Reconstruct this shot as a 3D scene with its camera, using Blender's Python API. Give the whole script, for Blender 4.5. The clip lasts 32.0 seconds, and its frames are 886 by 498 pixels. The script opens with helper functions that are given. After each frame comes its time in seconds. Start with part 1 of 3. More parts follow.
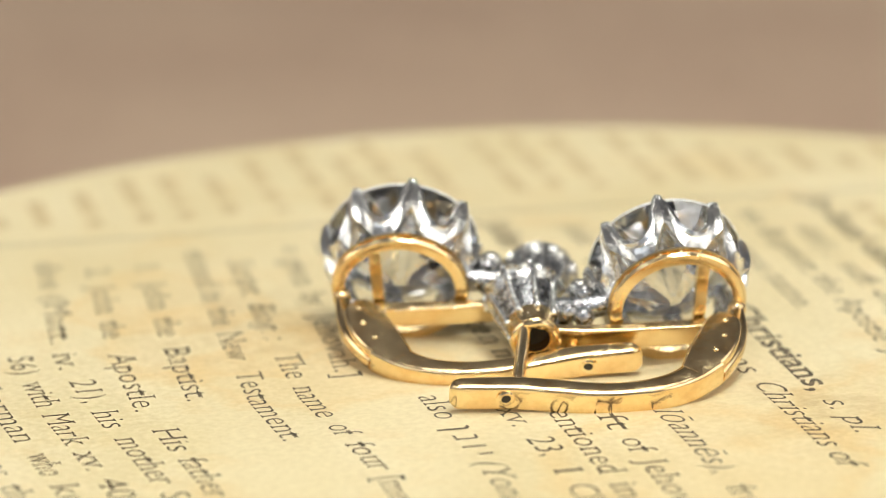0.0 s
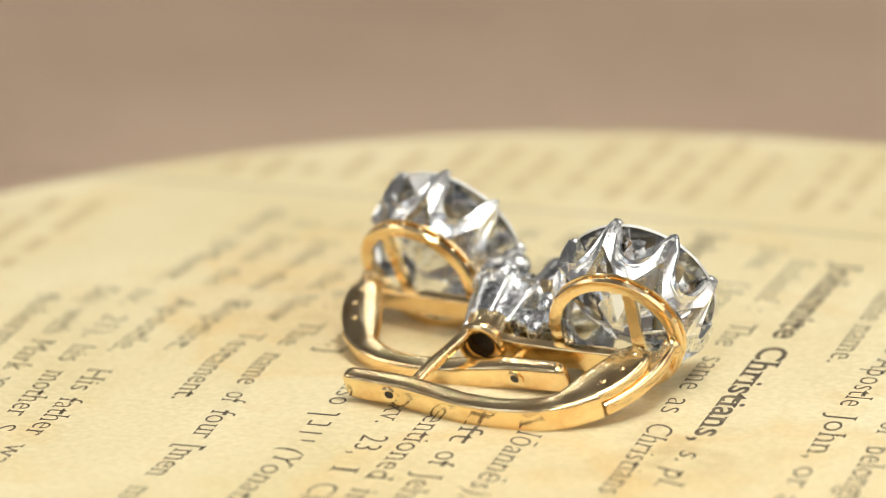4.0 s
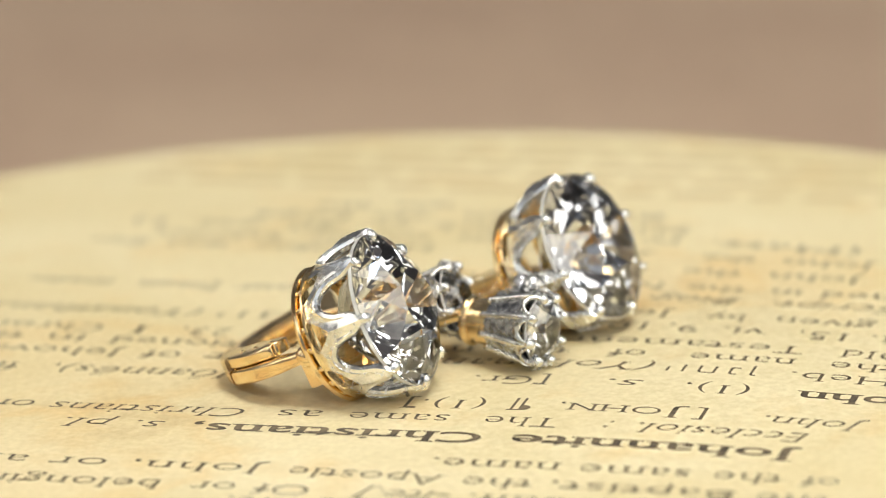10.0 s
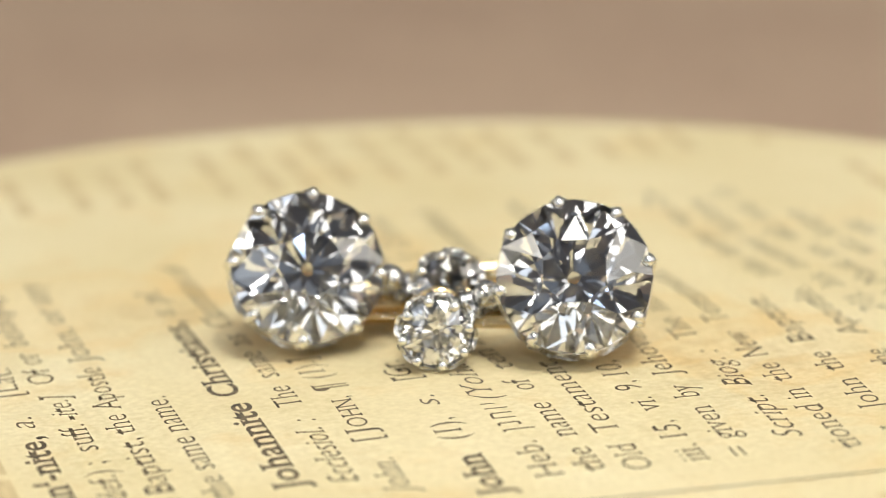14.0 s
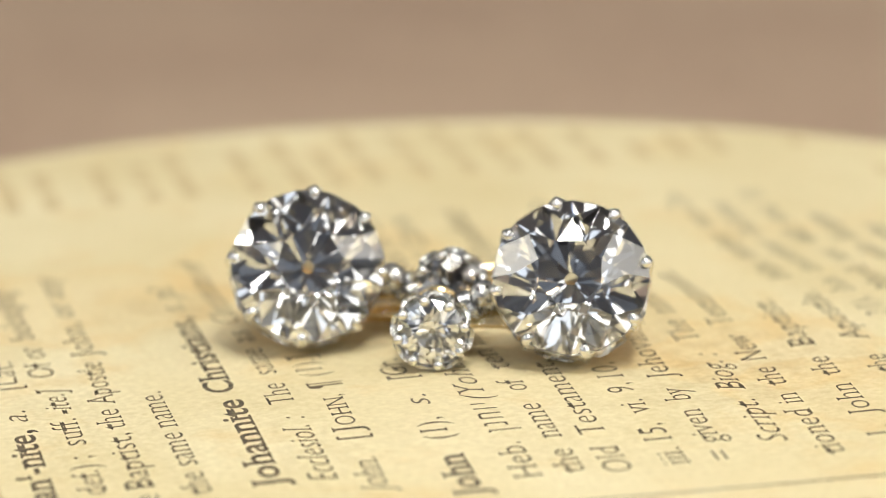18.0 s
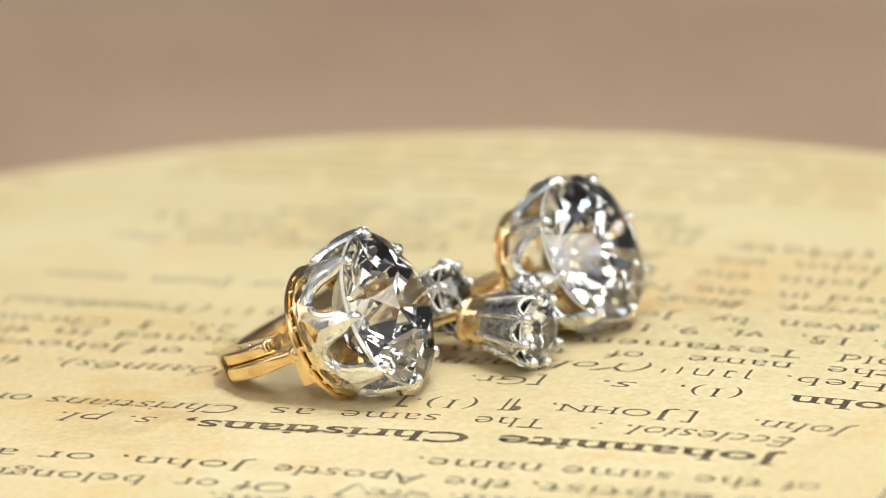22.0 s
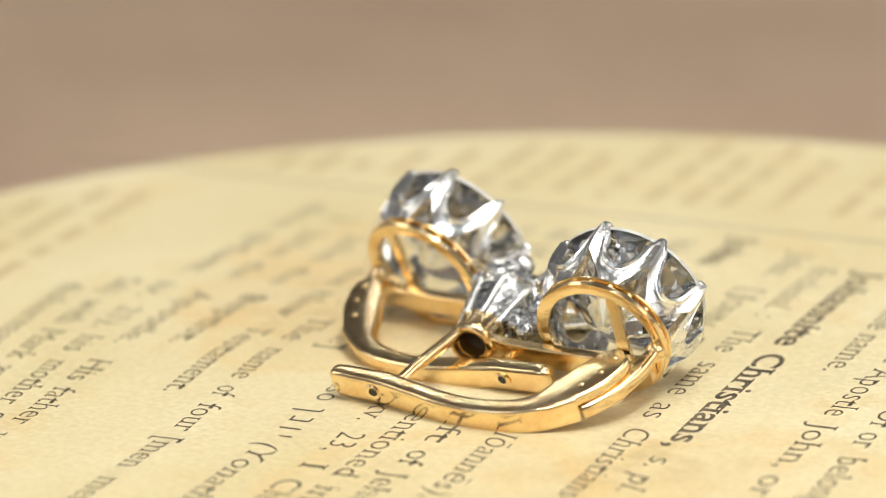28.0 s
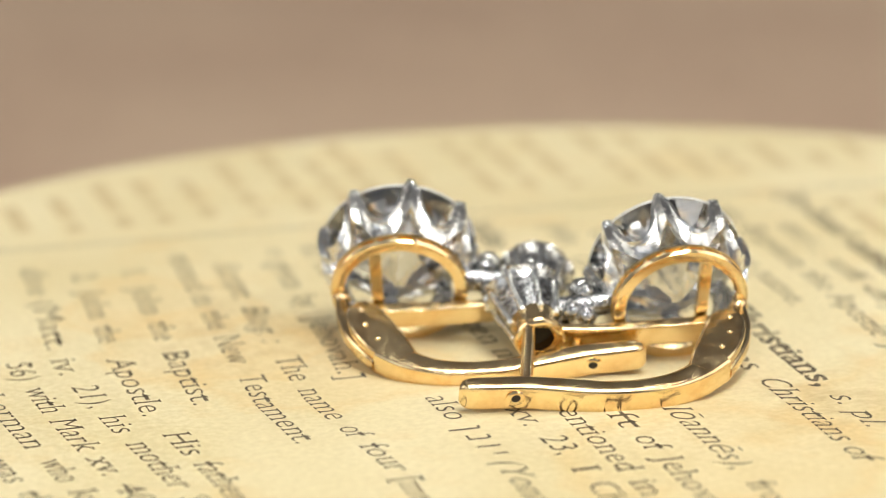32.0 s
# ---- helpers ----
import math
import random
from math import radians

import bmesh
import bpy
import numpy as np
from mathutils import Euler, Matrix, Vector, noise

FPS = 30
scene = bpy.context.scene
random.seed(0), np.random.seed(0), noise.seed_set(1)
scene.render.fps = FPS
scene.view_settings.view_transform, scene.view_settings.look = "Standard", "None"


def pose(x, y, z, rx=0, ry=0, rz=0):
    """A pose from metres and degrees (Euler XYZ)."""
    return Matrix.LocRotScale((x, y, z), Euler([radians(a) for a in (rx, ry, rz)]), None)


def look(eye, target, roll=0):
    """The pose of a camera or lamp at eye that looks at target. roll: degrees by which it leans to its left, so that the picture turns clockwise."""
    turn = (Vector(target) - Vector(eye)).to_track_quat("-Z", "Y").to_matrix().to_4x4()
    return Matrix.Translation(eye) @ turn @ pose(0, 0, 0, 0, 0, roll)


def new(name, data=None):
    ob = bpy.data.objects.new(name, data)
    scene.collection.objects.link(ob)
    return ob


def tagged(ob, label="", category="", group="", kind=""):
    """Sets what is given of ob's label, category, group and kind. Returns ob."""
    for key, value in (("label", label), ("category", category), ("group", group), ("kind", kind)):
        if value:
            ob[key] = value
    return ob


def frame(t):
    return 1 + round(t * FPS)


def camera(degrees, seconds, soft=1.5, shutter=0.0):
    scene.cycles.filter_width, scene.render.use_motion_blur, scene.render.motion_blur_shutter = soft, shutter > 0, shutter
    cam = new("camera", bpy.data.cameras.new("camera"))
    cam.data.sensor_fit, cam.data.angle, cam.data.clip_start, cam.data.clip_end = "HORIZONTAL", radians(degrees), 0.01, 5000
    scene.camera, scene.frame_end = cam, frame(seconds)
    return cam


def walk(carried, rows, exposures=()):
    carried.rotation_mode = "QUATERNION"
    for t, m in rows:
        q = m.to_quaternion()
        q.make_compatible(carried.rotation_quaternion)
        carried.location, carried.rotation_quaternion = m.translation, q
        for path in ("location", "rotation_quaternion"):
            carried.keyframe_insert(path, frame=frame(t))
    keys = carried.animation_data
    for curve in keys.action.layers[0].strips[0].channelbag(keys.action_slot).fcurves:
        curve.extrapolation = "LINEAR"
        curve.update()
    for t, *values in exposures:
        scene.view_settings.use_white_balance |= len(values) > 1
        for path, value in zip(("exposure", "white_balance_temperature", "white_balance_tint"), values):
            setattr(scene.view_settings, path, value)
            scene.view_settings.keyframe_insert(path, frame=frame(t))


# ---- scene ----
MM = 0.001
DIST = 0.19                      # from the turntable's axis to the lens, along the ground

# ---- camera: it stands still, the turntable turns before it ----
EYE = Vector((0, -DIST, 0.05807))
YAW, PITCH, ROLL = radians(-0.627), radians(15.549), -1.636
AIM = EYE + Vector((math.sin(YAW) * math.cos(PITCH), math.cos(YAW) * math.cos(PITCH), -math.sin(PITCH)))
cam = camera(12.536, 32.0, soft=1.1)
cam.data.dof.use_dof = True
cam.data.dof.focus_distance = 0.1895
cam.data.dof.aperture_fstop = 36
walk(cam, [(0, look(EYE, AIM, ROLL)), (32, look(EYE, AIM, ROLL))])

# ---- light: no lamp is in view, all below are added ----
world = bpy.data.worlds.new("room")
scene.world = world
world.use_nodes = True
world.node_tree.nodes["Background"].inputs[0].default_value = (0.80, 0.88, 1.0, 1)
world.node_tree.nodes["Background"].inputs[1].default_value = 0.14


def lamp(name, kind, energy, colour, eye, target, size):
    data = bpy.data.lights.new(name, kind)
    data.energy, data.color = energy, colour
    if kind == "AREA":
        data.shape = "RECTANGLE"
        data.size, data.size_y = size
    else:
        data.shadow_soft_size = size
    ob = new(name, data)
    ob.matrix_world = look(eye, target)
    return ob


# unseen overhead light, and a nearer one added to lift page and stones
lamp("unseen_top_light", "AREA", 1.75, (0.975, 0.965, 0.89), (0.04, -0.06, 0.66), (0, 0, 0), (0.30, 0.20))
lamp("added_key_light", "AREA", 0.55, (0.975, 0.955, 0.87), (0.05, -0.14, 0.25), (0, -0.01, 0), (0.06, 0.04))
# fill panels added out of view to brighten the facets and the silver
lamp("added_front_fill", "AREA", 0.34, (0.86, 0.93, 1.0), (-0.38, -0.38, 0.26), (0, 0, 0.01), (0.22, 0.34))
lamp("added_front_fill", "AREA", 0.70, (1.0, 0.97, 0.90), (0.38, -0.36, 0.28), (0, 0, 0.01), (0.26, 0.36))
lamp("added_left_fill", "AREA", 0.45, (1.0, 0.95, 0.85), (-0.48, 0.00, 0.26), (0, 0, 0.01), (0.12, 0.36))
lamp("added_right_fill", "AREA", 0.80, (1.0, 0.955, 0.86), (0.50, -0.06, 0.30), (0, 0, 0.01), (0.30, 0.40))
# cool fill added behind the camera for blue-grey gem reflections; no window there
lamp("added_cool_fill", "AREA", 0.9, (0.76, 0.87, 1.0), (-0.30, -2.37, 0.62), (-0.30, 0, 0.62), (1.5, 1.05))
# small light added for a white glint on the stones
lamp("added_glint_light", "AREA", 0.42, (1.0, 0.96, 0.90), (-0.08, -0.38, 0.30), (0, 0, 0.01), (0.04, 0.03))
# small lights, mostly tinted blue or amber, added to imitate the diamonds' fire
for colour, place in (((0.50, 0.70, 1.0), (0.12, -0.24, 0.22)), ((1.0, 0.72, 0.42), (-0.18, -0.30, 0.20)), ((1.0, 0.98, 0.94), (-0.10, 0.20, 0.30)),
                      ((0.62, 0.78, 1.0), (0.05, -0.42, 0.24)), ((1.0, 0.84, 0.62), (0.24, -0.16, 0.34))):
    lamp("added_spark_light", "POINT", 0.10, colour, place, (0, 0, 0), 0.005)
scene.view_settings.exposure = -0.08


# ---- materials ----
class Nodes:
    def __init__(self, name):
        self.mat = bpy.data.materials.new(name)
        self.mat.use_nodes = True
        self.tree = self.mat.node_tree
        self.bsdf = self.tree.nodes["Principled BSDF"]
        self.coord = self.add("ShaderNodeTexCoord")

    def add(self, kind, **values):
        node = self.tree.nodes.new(kind)
        for key, value in values.items():
            node.inputs[key.replace("_", " ")].default_value = value
        return node

    def link(self, a, b):
        self.tree.links.new(a, b)

    def noise(self, scale, detail=4.0, rough=0.55, space="Object"):
        node = self.add("ShaderNodeTexNoise", Scale=scale, Detail=detail, Roughness=rough)
        self.link(self.coord.outputs[space], node.inputs["Vector"])
        return node.outputs["Fac"]

    def ramp(self, source, stops):
        node = self.add("ShaderNodeValToRGB")
        ramp = node.color_ramp
        while len(ramp.elements) < len(stops):
            ramp.elements.new(0.5)
        for element, (at, colour) in zip(ramp.elements, stops):
            element.position, element.color = at, (*colour, 1)
        self.link(source, node.inputs["Fac"])
        return node.outputs["Color"]

    def mix(self, a, b, fac, mode="MIX"):
        node = self.tree.nodes.new("ShaderNodeMix")
        node.data_type, node.blend_type = "RGBA", mode
        for index, value in ((0, fac), (6, a), (7, b)):
            if isinstance(value, (int, float)):
                node.inputs[index].default_value = value
            elif isinstance(value, tuple):
                node.inputs[index].default_value = (*value, 1)
            else:
                self.link(value, node.inputs[index])
        return node.outputs[2]

    def bump(self, source, strength, distance):
        node = self.add("ShaderNodeBump", Strength=strength, Distance=distance)
        self.link(source, node.inputs["Height"])
        self.link(node.outputs["Normal"], self.bsdf.inputs["Normal"])

    def colour(self, source):
        self.link(source, self.bsdf.inputs["Base Color"])

    def rough(self, source, low, high):
        node = self.add("ShaderNodeMapRange", To_Min=low, To_Max=high, From_Min=0.3, From_Max=0.7)
        self.link(source, node.inputs["Value"])
        self.link(node.outputs["Result"], self.bsdf.inputs["Roughness"])


def metal(name, light, dark, low, high, scale=900):
    m = Nodes(name)
    m.bsdf.inputs["Metallic"].default_value = 1.0
    patches = m.noise(scale, 3)
    m.colour(m.ramp(patches, ((0.30, dark), (0.55, light))))
    m.rough(m.noise(scale * 2.3, 4), low, high)
    m.bump(m.noise(scale * 1.7, 5, 0.65), 0.42, 0.00008)
    return m.mat


GOLD = metal("polished_gold", (0.98, 0.775, 0.445), (0.88, 0.62, 0.32), 0.07, 0.24)
SILVER = metal("bright_silver", (0.93, 0.935, 0.93), (0.78, 0.785, 0.79), 0.12, 0.32, 1300)
AGED = metal("worn_silver", (0.74, 0.74, 0.73), (0.42, 0.41, 0.39), 0.16, 0.34, 1500)
DULL = metal("oxidised_silver", (0.55, 0.56, 0.58), (0.16, 0.16, 0.17), 0.18, 0.35, 2600)


def gem_material():
    m = Nodes("diamond")
    out = m.tree.nodes["Material Output"]
    m.tree.nodes.remove(m.bsdf)
    glass = m.add("ShaderNodeBsdfGlass", Color=(0.985, 0.99, 1.0, 1), Roughness=0.0, IOR=2.41)
    m.link(glass.outputs[0], out.inputs["Surface"])
    return m.mat


GEM = gem_material()
FROST = Nodes("frosted_girdle")
FROST.colour(FROST.ramp(FROST.noise(3000, 3), ((0.3, (0.72, 0.72, 0.72)), (0.7, (0.90, 0.90, 0.88)))))
FROST.bsdf.inputs["Roughness"].default_value = 0.35
FROST.bsdf.inputs["Transmission Weight"].default_value = 0.35
FROST = FROST.mat


def paper_material():
    m = Nodes("aged_paper")
    fine, broad, spots = m.noise(2600, 5), m.noise(70, 4), m.noise(150, 5, 0.6)
    base = m.ramp(broad, ((0.30, (0.685, 0.578, 0.333)), (0.70, (0.79, 0.70, 0.465))))
    base = m.mix(base, (0.70, 0.50, 0.22), m.ramp(spots, ((0.53, (0, 0, 0)), (0.74, (0.60, 0.60, 0.60)))))
    for x, y, reach in ((-0.010, 0.007, 0.009), (0.012, -0.014, 0.007)):
        away = m.add("ShaderNodeVectorMath")
        away.operation = "DISTANCE"
        away.inputs[1].default_value = (x, y, 0)
        m.link(m.coord.outputs["Object"], away.inputs[0])
        near = m.add("ShaderNodeMapRange", From_Min=reach * 0.2, From_Max=reach, To_Min=0.50, To_Max=0.0)
        m.link(away.outputs["Value"], near.inputs["Value"])
        mottle = m.mix((0, 0, 0), m.ramp(m.noise(520, 4, 0.6), ((0.42, (0, 0, 0)), (0.66, (1, 1, 1)))), near.outputs["Result"])
        base = m.mix(base, (0.46, 0.32, 0.15), mottle)
    for x, y, reach in ((-0.0055, 0.003, 0.005), (-0.0095, 0.0085, 0.0045), (-0.0105, 0.016, 0.004), (0.0075, -0.0165, 0.006), (0.0205, -0.013, 0.006)):
        away = m.add("ShaderNodeVectorMath")
        away.operation = "DISTANCE"
        away.inputs[1].default_value = (x, y, 0)
        warp = m.add("ShaderNodeTexNoise", Scale=260.0, Detail=3.0)
        m.link(m.coord.outputs["Object"], warp.inputs["Vector"])
        ragged = m.add("ShaderNodeVectorMath")
        ragged.operation = "MULTIPLY"
        ragged.inputs[1].default_value = (0.006, 0.006, 0.0)
        m.link(warp.outputs["Color"], ragged.inputs[0])
        moved = m.add("ShaderNodeVectorMath")
        m.link(m.coord.outputs["Object"], moved.inputs[0])
        m.link(ragged.outputs[0], moved.inputs[1])
        m.link(moved.outputs[0], away.inputs[0])
        ring = m.add("ShaderNodeMapRange", From_Min=reach, From_Max=reach * 1.5, To_Min=0.0, To_Max=1.0)
        m.link(away.outputs["Value"], ring.inputs["Value"])
        tide = m.ramp(ring.outputs["Result"], ((0.0, (0.14, 0.14, 0.14)), (0.35, (0.32, 0.32, 0.32)), (0.75, (0, 0, 0))))
        base = m.mix(base, (0.72, 0.47, 0.17), tide)
    base = m.mix(base, m.ramp(fine, ((0.3, (0.88, 0.86, 0.82)), (0.7, (1, 1, 1)))), 1.0, "MULTIPLY")
    m.colour(base)
    m.bsdf.inputs["Roughness"].default_value = 0.62
    m.bump(m.noise(3500, 5), 0.14, 0.00006)
    return m.mat


def ink_material(name, dark, light):
    m = Nodes(name)
    m.colour(m.ramp(m.noise(1500, 3), ((0.35, dark), (0.70, light))))
    m.bsdf.inputs["Roughness"].default_value = 0.7
    return m.mat


def suede_material():
    m = Nodes("brown_suede")
    broad, fine = m.noise(14, 4), m.noise(420, 5)
    base = m.ramp(broad, ((0.30, (0.43, 0.295, 0.213)), (0.70, (0.56, 0.418, 0.298))))
    for x, y, reach in ((-0.0055, 0.003, 0.005), (-0.0095, 0.0085, 0.0045), (-0.0105, 0.016, 0.004), (0.0075, -0.0165, 0.006), (0.0205, -0.013, 0.006)):
        away = m.add("ShaderNodeVectorMath")
        away.operation = "DISTANCE"
        away.inputs[1].default_value = (x, y, 0)
        warp = m.add("ShaderNodeTexNoise", Scale=260.0, Detail=3.0)
        m.link(m.coord.outputs["Object"], warp.inputs["Vector"])
        ragged = m.add("ShaderNodeVectorMath")
        ragged.operation = "MULTIPLY"
        ragged.inputs[1].default_value = (0.006, 0.006, 0.0)
        m.link(warp.outputs["Color"], ragged.inputs[0])
        moved = m.add("ShaderNodeVectorMath")
        m.link(m.coord.outputs["Object"], moved.inputs[0])
        m.link(ragged.outputs[0], moved.inputs[1])
        m.link(moved.outputs[0], away.inputs[0])
        ring = m.add("ShaderNodeMapRange", From_Min=reach, From_Max=reach * 1.5, To_Min=0.0, To_Max=1.0)
        m.link(away.outputs["Value"], ring.inputs["Value"])
        tide = m.ramp(ring.outputs["Result"], ((0.0, (0.14, 0.14, 0.14)), (0.35, (0.32, 0.32, 0.32)), (0.75, (0, 0, 0))))
        base = m.mix(base, (0.72, 0.47, 0.17), tide)
    base = m.mix(base, m.ramp(fine, ((0.3, (0.86, 0.86, 0.86)), (0.7, (1, 1, 1)))), 1.0, "MULTIPLY")
    m.colour(base)
    m.bsdf.inputs["Roughness"].default_value = 0.9
    m.bump(fine, 0.4, 0.0006)
    return m.mat


PAPER, SUEDE = paper_material(), suede_material()
INK = ink_material("printing_ink", (0.075, 0.060, 0.042), (0.21, 0.16, 0.10))
FAINT = ink_material("faint_print", (0.50, 0.385, 0.205), (0.64, 0.51, 0.29))
# near-black colour that paints the shade inside small holes
HOLE_SHADE = Nodes("painted_hole_shade")
HOLE_SHADE.colour(HOLE_SHADE.ramp(HOLE_SHADE.noise(2500, 3), ((0.3, (0.010, 0.008, 0.006)), (0.7, (0.035, 0.025, 0.018)))))
HOLE_SHADE.bsdf.inputs["Roughness"].default_value = 0.5
HOLE_SHADE = HOLE_SHADE.mat
# cool pale tint of the added walls, chosen to cool the gems' dark facets
WALL_TINT = Nodes("added_wall_tint")
WALL_TINT.colour(WALL_TINT.ramp(WALL_TINT.noise(6, 4), ((0.3, (0.66, 0.70, 0.76)), (0.7, (0.74, 0.78, 0.83)))))
WALL_TINT.bsdf.inputs["Roughness"].default_value = 0.9
WALL_TINT = WALL_TINT.mat
BLACK = Nodes("dark_plastic")
BLACK.colour(BLACK.ramp(BLACK.noise(300, 3), ((0.3, (0.03, 0.03, 0.03)), (0.7, (0.06, 0.055, 0.05)))))
BLACK.bsdf.inputs["Roughness"].default_value = 0.45
BLACK = BLACK.mat


# ---- mesh helpers (millimetres in, metres out) ----
def mesh_of(name, bm, material, smooth=True):
    data = bpy.data.meshes.new(name)
    bmesh.ops.recalc_face_normals(bm, faces=bm.faces)
    bm.transform(Matrix.Diagonal((MM, MM, MM, 1)))
    bm.to_mesh(data)
    bm.free()
    data.materials.append(material)
    for poly in data.polygons:
        poly.use_smooth = smooth
    return data


def part(name, bm, material, parent, label="", smooth=True, sharp=0.6):
    data = mesh_of(name, bm, material, smooth)
    if smooth and sharp:
        data.set_sharp_from_angle(angle=sharp)
    ob = new(name, data)
    ob.parent = parent
    return tagged(ob, label)


def shared(name, data, parent, m, label=""):
    ob = new(name, data)
    ob.parent = parent
    ob.matrix_basis = m
    return tagged(ob, label)


def revolve(profile, seg=48, closed=False):
    """A ring-shaped body from (radius, z) pairs."""
    bm = bmesh.new()
    rings = []
    for r, z in profile:
        if r < 1e-6:
            rings.append([bm.verts.new((0, 0, z))] * seg)
        else:
            rings.append([bm.verts.new((r * math.cos(2 * math.pi * k / seg), r * math.sin(2 * math.pi * k / seg), z))
                          for k in range(seg)])
    pairs = list(zip(rings, rings[1:])) + ([(rings[-1], rings[0])] if closed else [])
    for a, b in pairs:
        for k in range(seg):
            j = (k + 1) % seg
            corners = list(dict.fromkeys((a[k], a[j], b[j], b[k])))
            if len(corners) > 2:
                bm.faces.new(corners)
    return bm


def smooth_path(points, steps=6):
    """A soft curve through the points (Catmull-Rom); each point may carry extra values."""
    pts = [np.array(p, float) for p in points]
    pts = [2 * pts[0] - pts[1]] + pts + [2 * pts[-1] - pts[-2]]
    out = []
    for a, b, c, d in zip(pts, pts[1:], pts[2:], pts[3:]):
        for k in range(steps):
            t = k / steps
            out.append(0.5 * (2 * b + (c - a) * t + (2 * a - 5 * b + 4 * c - d) * t * t + (3 * b - a - 3 * c + d) * t ** 3))
    out.append(pts[-2])
    return out


def ribbon(points, width, bevel=0.18, y0=0.0, steps=6):
    """A bent bar in the x-z plane: points (x, z, thickness), width along y, rounded edges."""
    path = smooth_path(points, steps)
    bm = bmesh.new()
    rings = []
    for k, p in enumerate(path):
        a, b = path[max(k - 1, 0)], path[min(k + 1, len(path) - 1)]
        d = np.array((b[0] - a[0], b[1] - a[1]))
        d /= np.linalg.norm(d)
        nx, nz = -d[1], d[0]
        h, w = p[2] / 2, width / 2 * (p[3] if len(p) > 3 else 1.0)
        e = min(bevel, h * 0.9, w * 0.9)
        section = []
        for sy, sh in ((1, 1), (-1, 1), (-1, -1), (1, -1)):
            order = [(w - e + e * math.sin(a * math.pi / 8), h - e + e * math.cos(a * math.pi / 8)) for a in range(5)]
            for y, q in (order if sy * sh < 0 else order[::-1]):
                section.append((sy * y, sh * q))
        rings.append([bm.verts.new((p[0] + nx * q, y0 + y, p[1] + nz * q)) for y, q in section])
    n = len(rings[0])
    for a, b in zip(rings, rings[1:]):
        for k in range(n):
            bm.faces.new((a[k], a[(k + 1) % n], b[(k + 1) % n], b[k]))
    bm.faces.new(rings[0])
    bm.faces.new(rings[-1][::-1])
    return bm


def rod(points, radius, seg=12, steps=5):
    """A round wire through (x, y, z) points."""
    path = [Vector(p) for p in smooth_path(points, steps)]
    bm = bmesh.new()
    rings = []
    for k, p in enumerate(path):
        d = (path[min(k + 1, len(path) - 1)] - path[max(k - 1, 0)]).normalized()
        side = d.cross(Vector((0, 1, 0.01))).normalized()
        up = side.cross(d)
        rings.append([bm.verts.new(p + radius * (side * math.cos(2 * math.pi * j / seg) + up * math.sin(2 * math.pi * j / seg)))
                      for j in range(seg)])
    for a, b in zip(rings, rings[1:]):
        for k in range(seg):
            bm.faces.new((a[k], a[(k + 1) % seg], b[(k + 1) % seg], b[k]))
    bm.faces.new(rings[0])
    bm.faces.new(rings[-1][::-1])
    return bm


def bead(radius, stretch=(1, 1, 1), at=(0, 0, 0), div=2):
    bm = bmesh.new()
    bmesh.ops.create_icosphere(bm, subdivisions=div, radius=radius)
    bm.transform(Matrix.Translation(at) @ Matrix.Diagonal((*stretch, 1)))
    return bm


def brilliant(radius, table=0.44, crown=0.335, pavilion=0.82, culet=0.09, girdle=0.05, seed=1, loose=1.0):
    """An old European cut: table, stars, kites, upper halves, thick girdle, lower halves, mains, open culet. Girdle at z = 0."""
    bm = bmesh.new()

    def ring(count, r, z, phase):
        return [bm.verts.new((radius * r * math.cos(2 * math.pi * (k + phase) / count),
                              radius * r * math.sin(2 * math.pi * (k + phase) / count), radius * z)) for k in range(count)]
    top = ring(8, table, crown, 0.0)
    mid = ring(8, (table + 1) / 2 + 0.03, crown * 0.585, 0.5)
    upper, lower = ring(48, 1.0, girdle / 2, 0.0), ring(48, 1.0, -girdle / 2, 0.0)
    deep = ring(8, 0.52, -girdle / 2 - pavilion * 0.575, 0.5)
    tip = ring(8, culet, -pavilion - girdle / 2, 0.0)
    # the cutter's hand: no two facets quite alike
    hand = random.Random(seed)
    for vert in mid + deep + tip:
        lean = loose * (0.020 if vert in deep else 0.016)
        vert.co.x += radius * hand.uniform(-lean, lean)
        vert.co.y += radius * hand.uniform(-lean, lean)
        if vert not in tip:
            vert.co.z += radius * hand.uniform(-lean, lean) * 0.8
    bm.faces.new(top)
    bm.faces.new(tip[::-1])
    for k in range(8):
        j = (k + 1) % 8
        a = 6 * k
        bm.faces.new((top[k], mid[k], top[j]))
        bm.faces.new((top[k], mid[k - 1], upper[a]))
        bm.faces.new((top[k], upper[a], mid[k]))
        bm.faces.new((mid[k], *upper[a:a + 4]))
        bm.faces.new((mid[k], *upper[a + 3:a + 6], upper[(a + 6) % 48]))
        last = lower[(a + 6) % 48]
        bm.faces.new((deep[k], *lower[a:a + 4]))
        bm.faces.new((deep[k], *lower[a + 3:a + 6], last))
        bm.faces.new((lower[a], deep[k], tip[k]))
        bm.faces.new((tip[k], deep[k], tip[j]))
        bm.faces.new((deep[k], last, tip[j]))
    for k in range(48):
        j = (k + 1) % 48
        bm.faces.new((upper[k], upper[j], lower[j], lower[k])).material_index = 1
    return bm


